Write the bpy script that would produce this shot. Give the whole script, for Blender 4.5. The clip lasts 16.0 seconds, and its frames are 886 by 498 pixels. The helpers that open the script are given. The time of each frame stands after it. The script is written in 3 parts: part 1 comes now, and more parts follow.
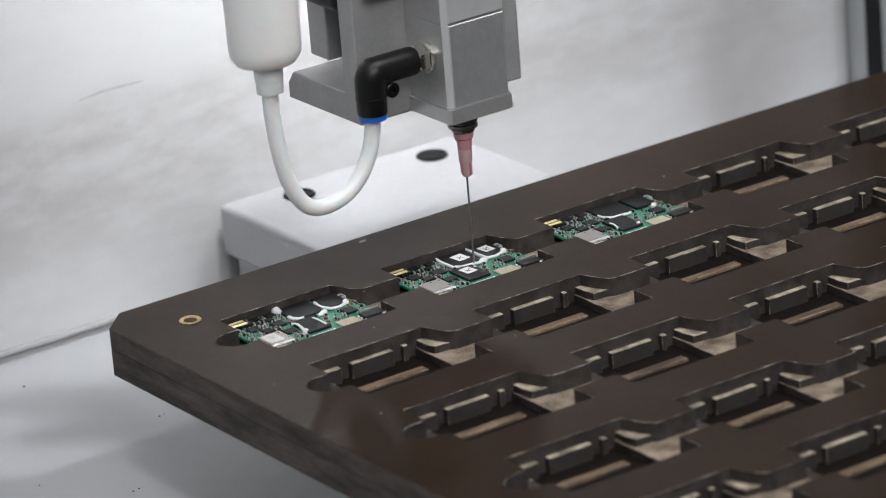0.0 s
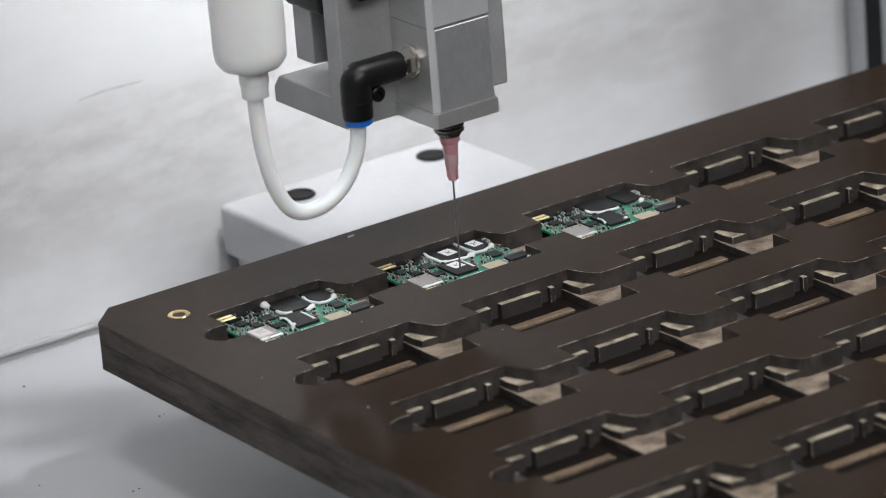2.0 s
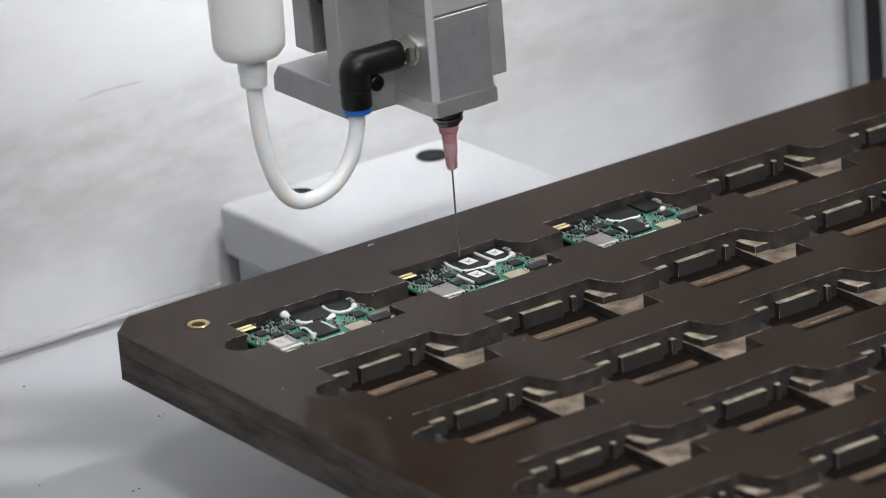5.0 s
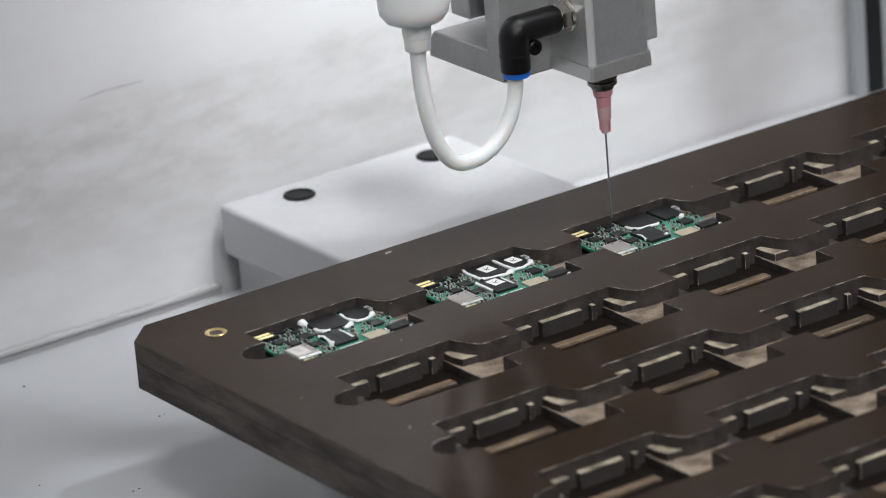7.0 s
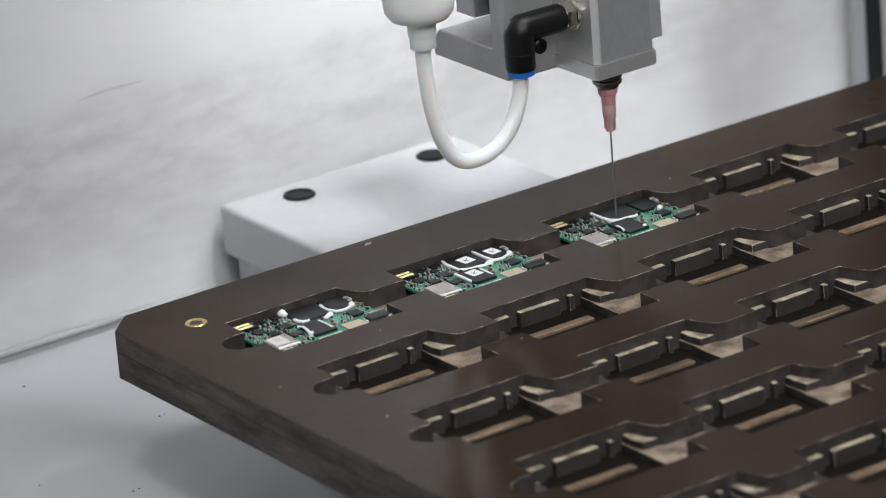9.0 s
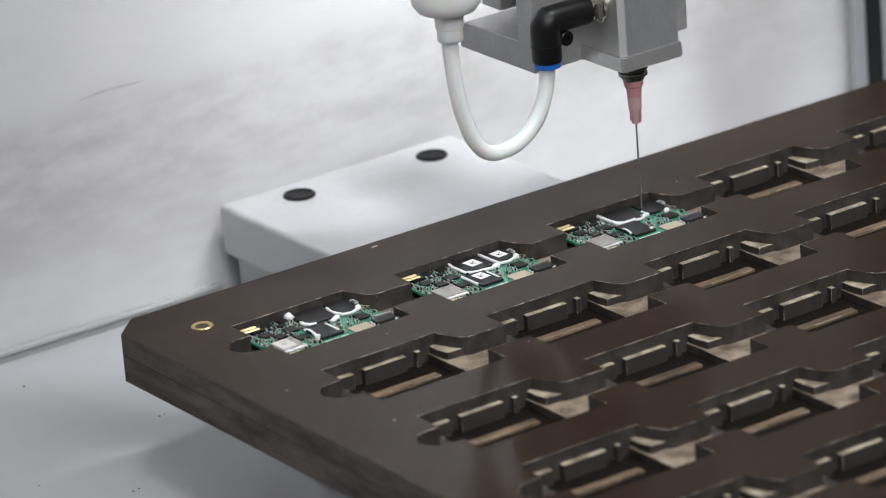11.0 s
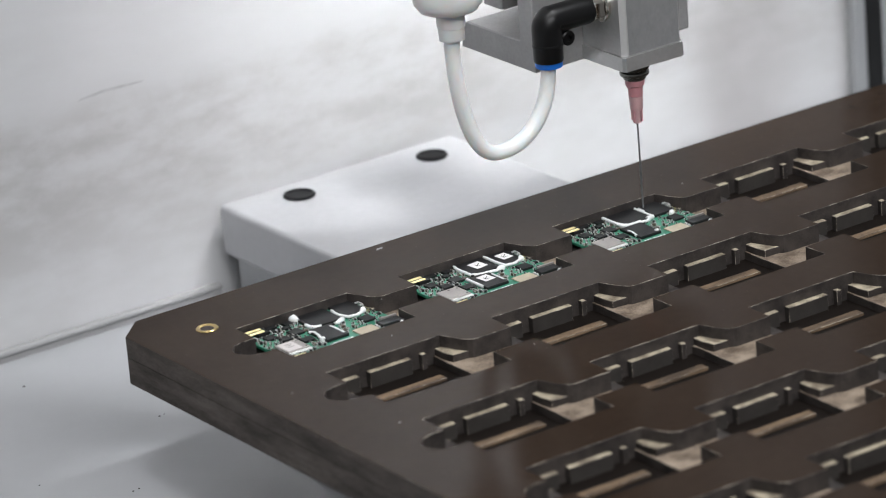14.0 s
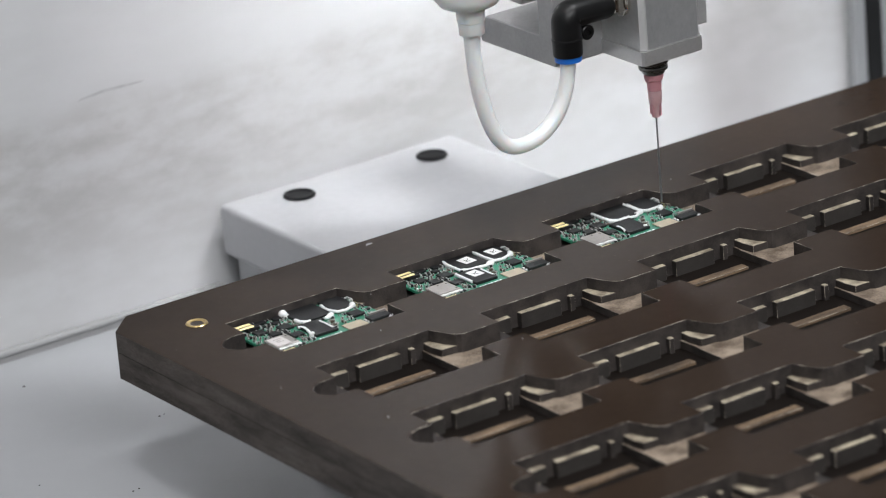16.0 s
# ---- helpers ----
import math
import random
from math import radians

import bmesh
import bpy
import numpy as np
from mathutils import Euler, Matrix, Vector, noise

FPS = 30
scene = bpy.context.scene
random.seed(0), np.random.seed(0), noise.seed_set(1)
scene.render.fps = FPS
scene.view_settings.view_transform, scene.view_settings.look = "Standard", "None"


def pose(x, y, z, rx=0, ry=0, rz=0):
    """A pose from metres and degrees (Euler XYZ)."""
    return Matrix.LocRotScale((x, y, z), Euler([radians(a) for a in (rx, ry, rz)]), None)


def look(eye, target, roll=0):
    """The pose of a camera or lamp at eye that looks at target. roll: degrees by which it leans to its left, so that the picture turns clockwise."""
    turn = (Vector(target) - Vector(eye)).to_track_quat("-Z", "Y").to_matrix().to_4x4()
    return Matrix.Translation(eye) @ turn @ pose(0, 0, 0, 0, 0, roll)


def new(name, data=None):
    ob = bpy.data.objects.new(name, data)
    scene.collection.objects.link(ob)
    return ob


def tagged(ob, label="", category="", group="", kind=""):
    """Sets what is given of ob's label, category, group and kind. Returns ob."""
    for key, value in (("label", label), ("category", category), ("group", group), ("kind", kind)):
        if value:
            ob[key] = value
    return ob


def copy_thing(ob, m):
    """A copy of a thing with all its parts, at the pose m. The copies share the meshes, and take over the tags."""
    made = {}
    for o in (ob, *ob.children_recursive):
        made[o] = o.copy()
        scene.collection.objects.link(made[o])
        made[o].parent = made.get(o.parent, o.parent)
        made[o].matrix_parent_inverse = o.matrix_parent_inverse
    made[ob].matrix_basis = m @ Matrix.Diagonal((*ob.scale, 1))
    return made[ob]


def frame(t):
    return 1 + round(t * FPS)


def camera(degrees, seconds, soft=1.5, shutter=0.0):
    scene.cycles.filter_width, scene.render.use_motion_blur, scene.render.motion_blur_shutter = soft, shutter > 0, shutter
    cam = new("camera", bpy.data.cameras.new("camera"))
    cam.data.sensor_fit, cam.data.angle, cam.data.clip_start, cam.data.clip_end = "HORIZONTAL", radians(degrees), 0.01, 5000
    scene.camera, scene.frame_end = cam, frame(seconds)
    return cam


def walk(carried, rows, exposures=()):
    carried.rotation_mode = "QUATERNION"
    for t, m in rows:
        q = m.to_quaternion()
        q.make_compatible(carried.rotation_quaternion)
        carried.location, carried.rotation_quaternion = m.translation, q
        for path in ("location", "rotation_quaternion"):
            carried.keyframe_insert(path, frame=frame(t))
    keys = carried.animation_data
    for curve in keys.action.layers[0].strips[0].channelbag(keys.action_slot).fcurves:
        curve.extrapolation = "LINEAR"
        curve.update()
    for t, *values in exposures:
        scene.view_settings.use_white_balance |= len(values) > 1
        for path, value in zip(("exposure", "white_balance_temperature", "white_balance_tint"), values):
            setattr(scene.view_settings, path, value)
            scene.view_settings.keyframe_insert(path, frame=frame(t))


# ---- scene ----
from mathutils.geometry import delaunay_2d_cdt

# ================= camera: stands still on a tripod =================
cam = camera(11.154, 16.0, soft=1.05)
TOP = 66.5                     # tray's top above the machine bed, mm
EYE = Matrix(((0.8158982, 0.2616414, -0.5156101, -0.839973),
              (-0.5730210, 0.2468634, -0.7814764, -1.409494),
              (-0.0771813, 0.9330607, 0.3513414, 0.638369 + TOP / 1000),
              (0, 0, 0, 1)))
walk(cam, [(0.0, EYE), (16.0, EYE)], exposures=[(0, -0.03), (4.2, -0.03), (6.5, 0.0), (9.0, 0.07), (11.5, 0.15), (16.0, 0.17)])
cam.data.dof.use_dof = True
cam.data.dof.focus_distance = 1.80
cam.data.dof.aperture_fstop = 12.0

# ================= world and lights =================
world = bpy.data.worlds.new("world")
scene.world = world
world.use_nodes = True
world.node_tree.nodes["Background"].inputs[0].default_value = (0.80, 0.87, 1.0, 1)
world.node_tree.nodes["Background"].inputs[1].default_value = 0.30


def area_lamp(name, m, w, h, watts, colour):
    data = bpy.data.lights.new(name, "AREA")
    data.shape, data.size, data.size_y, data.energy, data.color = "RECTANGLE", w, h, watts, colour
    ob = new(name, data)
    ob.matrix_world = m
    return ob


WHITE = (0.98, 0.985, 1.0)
area_lamp("ceiling_or_fill_lamp", look((-0.62, -0.80, 2.35), (0.12, 0.0, 0)), 0.30, 0.30, 14, WHITE)
# broad unseen fill from the front, added to brighten wall and head
area_lamp("ceiling_or_fill_lamp", look((-0.5, -2.8, 2.2), (0.15, 0.1, 0.1)), 2.2, 0.9, 57, WHITE)
area_lamp("ceiling_or_fill_lamp", look((0.86, -0.63, 1.99), (-0.05, 0.08, 0)), 0.12, 0.12, 19, (0.95, 0.975, 1.0))


# ================= materials =================
def material(name, colour, rough=0.5, metal=0.0, vary=0.12, scale=60.0, bump=0.0, bump_scale=400.0, second=None, specks=0.0,
             stretch=(1, 1, 1), rough_vary=0.08, coat=0.0, spec=0.5, trans=0.0, sub=0.0, patch=(0.45, 1.0)):
    """A surface with broad stains, fine grain, uneven gloss and relief. Scales are per metre."""
    m = bpy.data.materials.new(name)
    m.use_nodes = True
    nt = m.node_tree
    n, l = nt.nodes, nt.links
    b = n["Principled BSDF"]
    tc = n.new("ShaderNodeTexCoord")
    mp = n.new("ShaderNodeMapping")
    mp.inputs["Scale"].default_value = stretch
    l.new(tc.outputs["Object"], mp.inputs["Vector"])

    def noise_at(s, detail=4.0, rough_=0.6):
        t = n.new("ShaderNodeTexNoise")
        t.inputs["Scale"].default_value, t.inputs["Detail"].default_value, t.inputs["Roughness"].default_value = s, detail, rough_
        l.new(mp.outputs[0], t.inputs["Vector"])
        return t.outputs["Fac"]

    big, fine = noise_at(scale), noise_at(scale * 14, 3.0)
    mixf = n.new("ShaderNodeMath")
    mixf.operation = "MULTIPLY_ADD"
    l.new(fine, mixf.inputs[0])
    mixf.inputs[1].default_value = 0.45
    l.new(big, mixf.inputs[2])
    ramp = n.new("ShaderNodeMapRange")
    ramp.inputs["From Min"].default_value, ramp.inputs["From Max"].default_value = patch
    l.new(mixf.outputs[0], ramp.inputs["Value"])
    mix = n.new("ShaderNodeMix")
    mix.data_type = "RGBA"
    l.new(ramp.outputs[0], mix.inputs["Factor"])
    c2 = second or tuple(c * (1 - 2 * vary) for c in colour)
    mix.inputs[6].default_value = (*colour, 1)
    mix.inputs[7].default_value = (*c2, 1)
    out = mix.outputs[2]
    if specks:
        v = n.new("ShaderNodeTexVoronoi")
        v.inputs["Scale"].default_value = specks
        l.new(mp.outputs[0], v.inputs["Vector"])
        st = n.new("ShaderNodeMath")
        st.operation = "LESS_THAN"
        l.new(v.outputs["Distance"], st.inputs[0])
        st.inputs[1].default_value = 0.06
        mx = n.new("ShaderNodeMix")
        mx.data_type = "RGBA"
        l.new(st.outputs[0], mx.inputs["Factor"])
        l.new(out, mx.inputs[6])
        mx.inputs[7].default_value = (*[min(1, c * 1.5 + 0.012) for c in colour], 1)
        out = mx.outputs[2]
    l.new(out, b.inputs["Base Color"])
    rr = n.new("ShaderNodeMapRange")
    rr.inputs["To Min"].default_value, rr.inputs["To Max"].default_value = max(0.02, rough - rough_vary), min(1, rough + rough_vary)
    l.new(fine, rr.inputs["Value"])
    l.new(rr.outputs[0], b.inputs["Roughness"])
    b.inputs["Metallic"].default_value = metal
    b.inputs["Specular IOR Level"].default_value = spec
    b.inputs["Coat Weight"].default_value = coat
    b.inputs["Transmission Weight"].default_value = trans
    if sub:
        b.inputs["Subsurface Weight"].default_value = sub
        b.inputs["Subsurface Radius"].default_value = (1, 0.8, 0.7)
        b.inputs["Subsurface Scale"].default_value = 0.006
    if bump:
        bp = n.new("ShaderNodeBump")
        bp.inputs["Strength"].default_value, bp.inputs["Distance"].default_value = bump, 0.0004
        l.new(noise_at(bump_scale, 5.0), bp.inputs["Height"])
        l.new(bp.outputs[0], b.inputs["Normal"])
    return m


M_TRAY = material("tray_composite", (0.0265, 0.0172, 0.0120), 0.12, vary=0.1, scale=18, second=(0.0370, 0.0250, 0.0178), bump=0.02, bump_scale=900, specks=160, rough_vary=0.03, spec=0.034)
M_LAMINATE = material("tray_edge", (0.125, 0.108, 0.096), 0.7, patch=(0.5, 0.92), vary=0.28, scale=55, second=(0.042, 0.035, 0.031), bump=0.7, bump_scale=1200, stretch=(0.6, 0.6, 3.2), spec=0.2)
M_CUT = material("milled_composite", (0.35, 0.28, 0.215), 0.6, patch=(0.6, 0.9), vary=0.22, scale=110, second=(0.11, 0.08, 0.058), bump=0.4, bump_scale=1500, spec=0.3)
M_WORN = material("worn_rim", (0.42, 0.365, 0.30), 0.5, patch=(0.60, 0.76), vary=0.35, scale=150, second=(0.026, 0.019, 0.015), bump=0.3, bump_scale=1800)
M_RIB = material("raw_composite", (0.26, 0.175, 0.105), 0.6, patch=(0.5, 0.9), vary=0.3, scale=130, stretch=(0.35, 1.6, 1), second=(0.06, 0.04, 0.026), bump=0.3, bump_scale=1800)
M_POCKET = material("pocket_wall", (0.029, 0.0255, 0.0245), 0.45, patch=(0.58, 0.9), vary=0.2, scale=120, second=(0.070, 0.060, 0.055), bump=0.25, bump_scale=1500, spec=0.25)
M_BAR = material("rest_front", (0.055, 0.050, 0.046), 0.5, vary=0.2, scale=120, second=(0.032, 0.028, 0.026), bump=0.25, bump_scale=1500, spec=0.3)
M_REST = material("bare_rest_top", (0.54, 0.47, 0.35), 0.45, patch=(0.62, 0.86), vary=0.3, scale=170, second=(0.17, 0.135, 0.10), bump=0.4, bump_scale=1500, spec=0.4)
# near-black: the recesses' shade is put into their dark colour
M_DEEP = material("dark_recess_shade", (0.011, 0.008, 0.0065), 0.6, vary=0.2, scale=100, spec=0.1)
M_BED = material("white_enamel", (0.415, 0.425, 0.44), 0.30, vary=0.03, scale=6, bump=0.02, bump_scale=300, rough_vary=0.05)
M_WALL = material("pale_wall_panel", (0.585, 0.59, 0.60), 0.6, patch=(0.55, 1.05), vary=0.05, scale=6.0, second=(0.535, 0.538, 0.546), stretch=(0.4, 1, 1.4))
M_COVER = material("cover_paint", (0.42, 0.425, 0.44), 0.42, vary=0.05, scale=20, bump=0.05, bump_scale=1200)
M_RUBBER = material("black_rubber", (0.010, 0.010, 0.011), 0.5, vary=0.2, scale=80, spec=0.2)
M_ALU = material("brushed_aluminium", (0.68, 0.68, 0.68), 0.34, metal=0.7, vary=0.08, scale=30, second=(0.52, 0.52, 0.52), stretch=(1, 1, 1.4), bump=0.04, bump_scale=700)
M_PLATE = material("satin_face_plate", (0.52, 0.53, 0.54), 0.32, metal=0.55, vary=0.16, scale=40, second=(0.36, 0.37, 0.38), stretch=(1, 1, 0.6), bump=0.04, bump_scale=1200)
# lighter colour puts highlights onto the body's edges and corner chamfer
M_BRIGHT = material("edge_highlight", (0.72, 0.72, 0.72), 0.35, metal=0.3, vary=0.05, scale=60)
M_PALE = material("pale_satin_plate", (0.56, 0.57, 0.58), 0.35, metal=0.25, vary=0.08, scale=30)
M_FOOT_LINE = material("foot_line_grey", (0.46, 0.46, 0.465), 0.7, vary=0.1)
M_LIP = material("pale_lip", (0.35, 0.35, 0.355), 0.7, vary=0.06, scale=30, second=(0.34, 0.34, 0.34))
M_SCUFF = material("faint_scuff", (0.50, 0.50, 0.51), 0.7, vary=0.15, scale=200)
# for real dirt specks, and as the dark inside the bush
M_DIRT_HOLE = material("dirt", (0.05, 0.04, 0.035), 0.9)
M_CHALK = material("pale_scuff", (0.30, 0.29, 0.28), 0.8, vary=0.3, scale=900)
M_ANOD = material("bead_blasted_aluminium", (0.40, 0.40, 0.40), 0.5, metal=0.4, vary=0.08, scale=50, second=(0.31, 0.31, 0.31), bump=0.06, bump_scale=2500)
M_STEEL = material("nickel_steel", (0.80, 0.77, 0.71), 0.16, metal=1.0, vary=0.05, scale=100)
M_NEEDLE = material("needle_steel", (0.26, 0.26, 0.27), 0.35, metal=0.6, vary=0.05, scale=100)
M_NUT = material("oiled_dark_steel", (0.30, 0.30, 0.29), 0.25, metal=0.9, vary=0.2, scale=200)
M_BLACK = material("black_nylon", (0.009, 0.009, 0.0095), 0.38, vary=0.2, scale=90, bump=0.03, bump_scale=900, spec=0.3)
M_BLUE = material("blue_plastic", (0.012, 0.15, 0.60), 0.4, vary=0.06)
M_PINK = material("pink_plastic", (0.96, 0.60, 0.63), 0.24, vary=0.1, scale=120, sub=0.5)
M_MAUVE = material("mauve_plastic", (0.80, 0.37, 0.41), 0.30, vary=0.1, scale=120, sub=0.3)
M_MILK = material("milky_plastic", (0.90, 0.905, 0.90), 0.36, vary=0.02, scale=40, sub=0.9)
M_TUBE = material("white_tube", (0.90, 0.905, 0.90), 0.32, vary=0.02, scale=60, sub=0.9)
M_BRASS = material("brass", (0.68, 0.50, 0.22), 0.25, metal=1.0, vary=0.1, scale=200)
M_PCB = material("green_solder_mask", (0.013, 0.12, 0.066), 0.40, vary=0.25, scale=160, second=(0.05, 0.30, 0.19), specks=900, coat=0.15, spec=0.3)
M_CHIP = material("moulded_chip", (0.014, 0.014, 0.015), 0.5, vary=0.15, scale=300, bump=0.08, bump_scale=3000, spec=0.25)
M_SHIELD = material("tinned_shield", (0.36, 0.33, 0.31), 0.4, metal=0.4, vary=0.12, scale=150)
M_TIN = material("solder", (0.86, 0.86, 0.85), 0.24, metal=0.3, vary=0.25, scale=400)
M_TAN = material("tan_inductor", (0.50, 0.43, 0.32), 0.6, vary=0.08, scale=300)
M_GOLD = material("gold_finger", (0.98, 0.80, 0.42), 0.3, metal=0.35, vary=0.05)
M_CERAMIC = material("ceramic_capacitor", (0.09, 0.065, 0.045), 0.5, vary=0.2)
M_OLIVE = material("olive_pad", (0.22, 0.20, 0.05), 0.5, vary=0.1)
M_LABEL = material("white_label", (0.88, 0.87, 0.86), 0.6, vary=0.03, scale=300)
M_PAPER = material("greyish_label_paper", (0.66, 0.62, 0.61), 0.6, vary=0.06, scale=300)
M_INK_HOLE = material("black_ink_and_holes", (0.02, 0.02, 0.02), 0.6)
M_GLUE = material("white_adhesive", (0.92, 0.92, 0.91), 0.22, vary=0.02, scale=200, sub=0.3)
M_POST = material("extruded_profile", (0.45, 0.46, 0.47), 0.4, metal=0.6, vary=0.05, scale=30, stretch=(8, 8, 1))
M_HALL = material("hall_paint", (0.62, 0.62, 0.62), 0.8, vary=0.05, scale=2)
M_HALLFLOOR = material("hall_carpet", (0.16, 0.16, 0.17), 0.95, vary=0.15, scale=4)
M_STAND = material("bench_paint", (0.13, 0.135, 0.14), 0.5, vary=0.05, scale=5)


M_GLOW = bpy.data.materials.new("lamp_diffuser")
M_GLOW.use_nodes = True
M_GLOW.node_tree.nodes["Principled BSDF"].inputs["Emission Color"].default_value = (0.97, 0.985, 1.0, 1)
M_GLOW.node_tree.nodes["Principled BSDF"].inputs["Emission Strength"].default_value = 600.0


def shade_band(m, x0, width, depth):
    """A soft vertical band of shade painted into the wall colour round x0, broken up by noise."""
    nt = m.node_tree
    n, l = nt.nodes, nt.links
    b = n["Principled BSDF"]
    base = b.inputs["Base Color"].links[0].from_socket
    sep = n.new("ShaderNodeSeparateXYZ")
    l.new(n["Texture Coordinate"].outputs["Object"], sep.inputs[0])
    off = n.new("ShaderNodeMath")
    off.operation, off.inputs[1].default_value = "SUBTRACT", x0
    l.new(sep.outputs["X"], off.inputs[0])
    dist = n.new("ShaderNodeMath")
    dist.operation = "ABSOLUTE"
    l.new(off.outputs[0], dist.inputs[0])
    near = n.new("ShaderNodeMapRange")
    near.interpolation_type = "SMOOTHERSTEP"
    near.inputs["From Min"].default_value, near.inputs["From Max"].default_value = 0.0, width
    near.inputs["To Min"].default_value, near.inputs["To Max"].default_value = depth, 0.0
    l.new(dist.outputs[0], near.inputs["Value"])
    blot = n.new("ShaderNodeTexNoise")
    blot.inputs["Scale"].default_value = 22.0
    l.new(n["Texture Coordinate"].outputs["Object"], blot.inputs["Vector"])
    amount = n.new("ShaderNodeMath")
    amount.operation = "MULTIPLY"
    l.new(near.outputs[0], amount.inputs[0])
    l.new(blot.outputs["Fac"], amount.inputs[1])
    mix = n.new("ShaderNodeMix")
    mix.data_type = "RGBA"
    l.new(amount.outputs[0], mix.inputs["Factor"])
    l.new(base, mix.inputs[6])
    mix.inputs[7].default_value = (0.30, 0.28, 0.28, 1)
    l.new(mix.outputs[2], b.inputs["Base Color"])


# darker band near the post: shade put into the wall's colour
shade_band(M_WALL, 0.388, 0.050, 0.95)


def grime(m, top, foot, depth):
    """A mottled warm-grey dirty belt along the wall: crisp above at z = top, fading out down to z = foot."""
    nt = m.node_tree
    n, l = nt.nodes, nt.links
    b = n["Principled BSDF"]
    base = b.inputs["Base Color"].links[0].from_socket
    sep = n.new("ShaderNodeSeparateXYZ")
    l.new(n["Texture Coordinate"].outputs["Object"], sep.inputs[0])

    def math_node(op, x, y):
        q = n.new("ShaderNodeMath")
        q.operation = op
        for k, v in enumerate((x, y)):
            if isinstance(v, float):
                q.inputs[k].default_value = v
            else:
                l.new(v, q.inputs[k])
        return q.outputs[0]

    def fade(src, lo, hi, to_lo, to_hi):
        q = n.new("ShaderNodeMapRange")
        q.interpolation_type = "SMOOTHSTEP"
        for key, v in (("From Min", lo), ("From Max", hi), ("To Min", to_lo), ("To Max", to_hi)):
            q.inputs[key].default_value = v
        l.new(src, q.inputs["Value"])
        return q.outputs[0]

    def blots(scale, stretch, detail):
        mp = n.new("ShaderNodeMapping")
        mp.inputs["Scale"].default_value = stretch
        l.new(n["Texture Coordinate"].outputs["Object"], mp.inputs["Vector"])
        q = n.new("ShaderNodeTexNoise")
        q.inputs["Scale"].default_value, q.inputs["Detail"].default_value, q.inputs["Roughness"].default_value = scale, detail, 0.62
        l.new(mp.outputs[0], q.inputs["Vector"])
        return q.outputs["Fac"]

    wave = math_node("MULTIPLY_ADD", blots(14.0, (1, 1, 0.1), 2.0), 0.02)
    wave.node.inputs[2].default_value = -0.01
    z = math_node("ADD", sep.outputs["Z"], wave)
    belt = math_node("MULTIPLY", fade(z, top - 0.016, top + 0.006, 1.0, 0.0), fade(z, foot, top - 0.03, 0.25, 1.0))
    mottle = fade(math_node("MULTIPLY_ADD", blots(90.0, (0.5, 1, 1.0), 5.0), 0.9), 0.7, 1.2, 0.2, 1.0)
    l.new(blots(17.0, (0.35, 1, 2.0), 3.0), mottle.node.inputs["Value"].links[0].from_node.inputs[2])
    amount = math_node("MULTIPLY", math_node("MULTIPLY", belt, mottle), depth)
    mix = n.new("ShaderNodeMix")
    mix.data_type = "RGBA"
    l.new(amount, mix.inputs["Factor"])
    l.new(base, mix.inputs[6])
    mix.inputs[7].default_value = (0.27, 0.255, 0.24, 1)
    l.new(mix.outputs[2], b.inputs["Base Color"])


grime(M_WALL, 0.104, 0.010, 0.52)


# ================= mesh helpers, in millimetres =================
def finish(name, bm, mat, parent=None, label="", bevel=0.0, smooth=False, seg=2, edge=None):
    if bevel:
        bmesh.ops.bevel(bm, geom=[e for e in bm.edges if len(e.link_faces) == 2 and e.calc_face_angle(0) > 0.6],
                        offset=bevel, segments=seg, affect="EDGES", profile=0.5, clamp_overlap=True, material=1 if edge else -1)
    bmesh.ops.scale(bm, vec=(0.001,) * 3, verts=bm.verts)
    me = bpy.data.meshes.new(name)
    bm.to_mesh(me)
    bm.free()
    for mm in list(mat if isinstance(mat, (list, tuple)) else [mat]) + ([edge] if edge else []):
        me.materials.append(mm)
    if smooth:
        for f in me.polygons:
            f.use_smooth = True
        me.set_sharp_from_angle(angle=radians(38))
    ob = new(name, me)
    if parent:
        ob.parent = parent
    if label:
        ob["label"] = label
    return ob


def part(name, bm, mat, parent, label="", **kw):
    return finish(name, bm, mat, parent, label, **kw)


def box_bm(x0, x1, y0, y1, z0, z1, bm=None):
    bm = bm or bmesh.new()
    r = bmesh.ops.create_cube(bm, size=1)
    for v in r["verts"]:
        v.co = Vector(((x0 + x1) / 2 + v.co.x * (x1 - x0), (y0 + y1) / 2 + v.co.y * (y1 - y0), (z0 + z1) / 2 + v.co.z * (z1 - z0)))
    return bm


def lathe_bm(profile, n=40, m=None, bm=None):
    """A turned body: profile of (radius, height) from bottom to top, round z, then moved by m."""
    bm = bm or bmesh.new()
    rings = []
    for r, z in profile:
        if r < 1e-6:
            rings.append([bm.verts.new((0, 0, z))])
        else:
            rings.append([bm.verts.new((r * math.cos(2 * math.pi * k / n), r * math.sin(2 * math.pi * k / n), z)) for k in range(n)])
    for a, b in zip(rings, rings[1:]):
        for k in range(n):
            j = (k + 1) % n
            if len(a) == 1:
                bm.faces.new((a[0], b[j], b[k]))
            elif len(b) == 1:
                bm.faces.new((a[k], a[j], b[0]))
            else:
                bm.faces.new((a[k], a[j], b[j], b[k]))
    if len(rings[0]) > 1:
        bm.faces.new(rings[0][::-1])
    if len(rings[-1]) > 1:
        bm.faces.new(rings[-1])
    if m is not None:
        own = [v for ring in rings for v in ring]
        bmesh.ops.transform(bm, matrix=m, verts=own)
    return bm


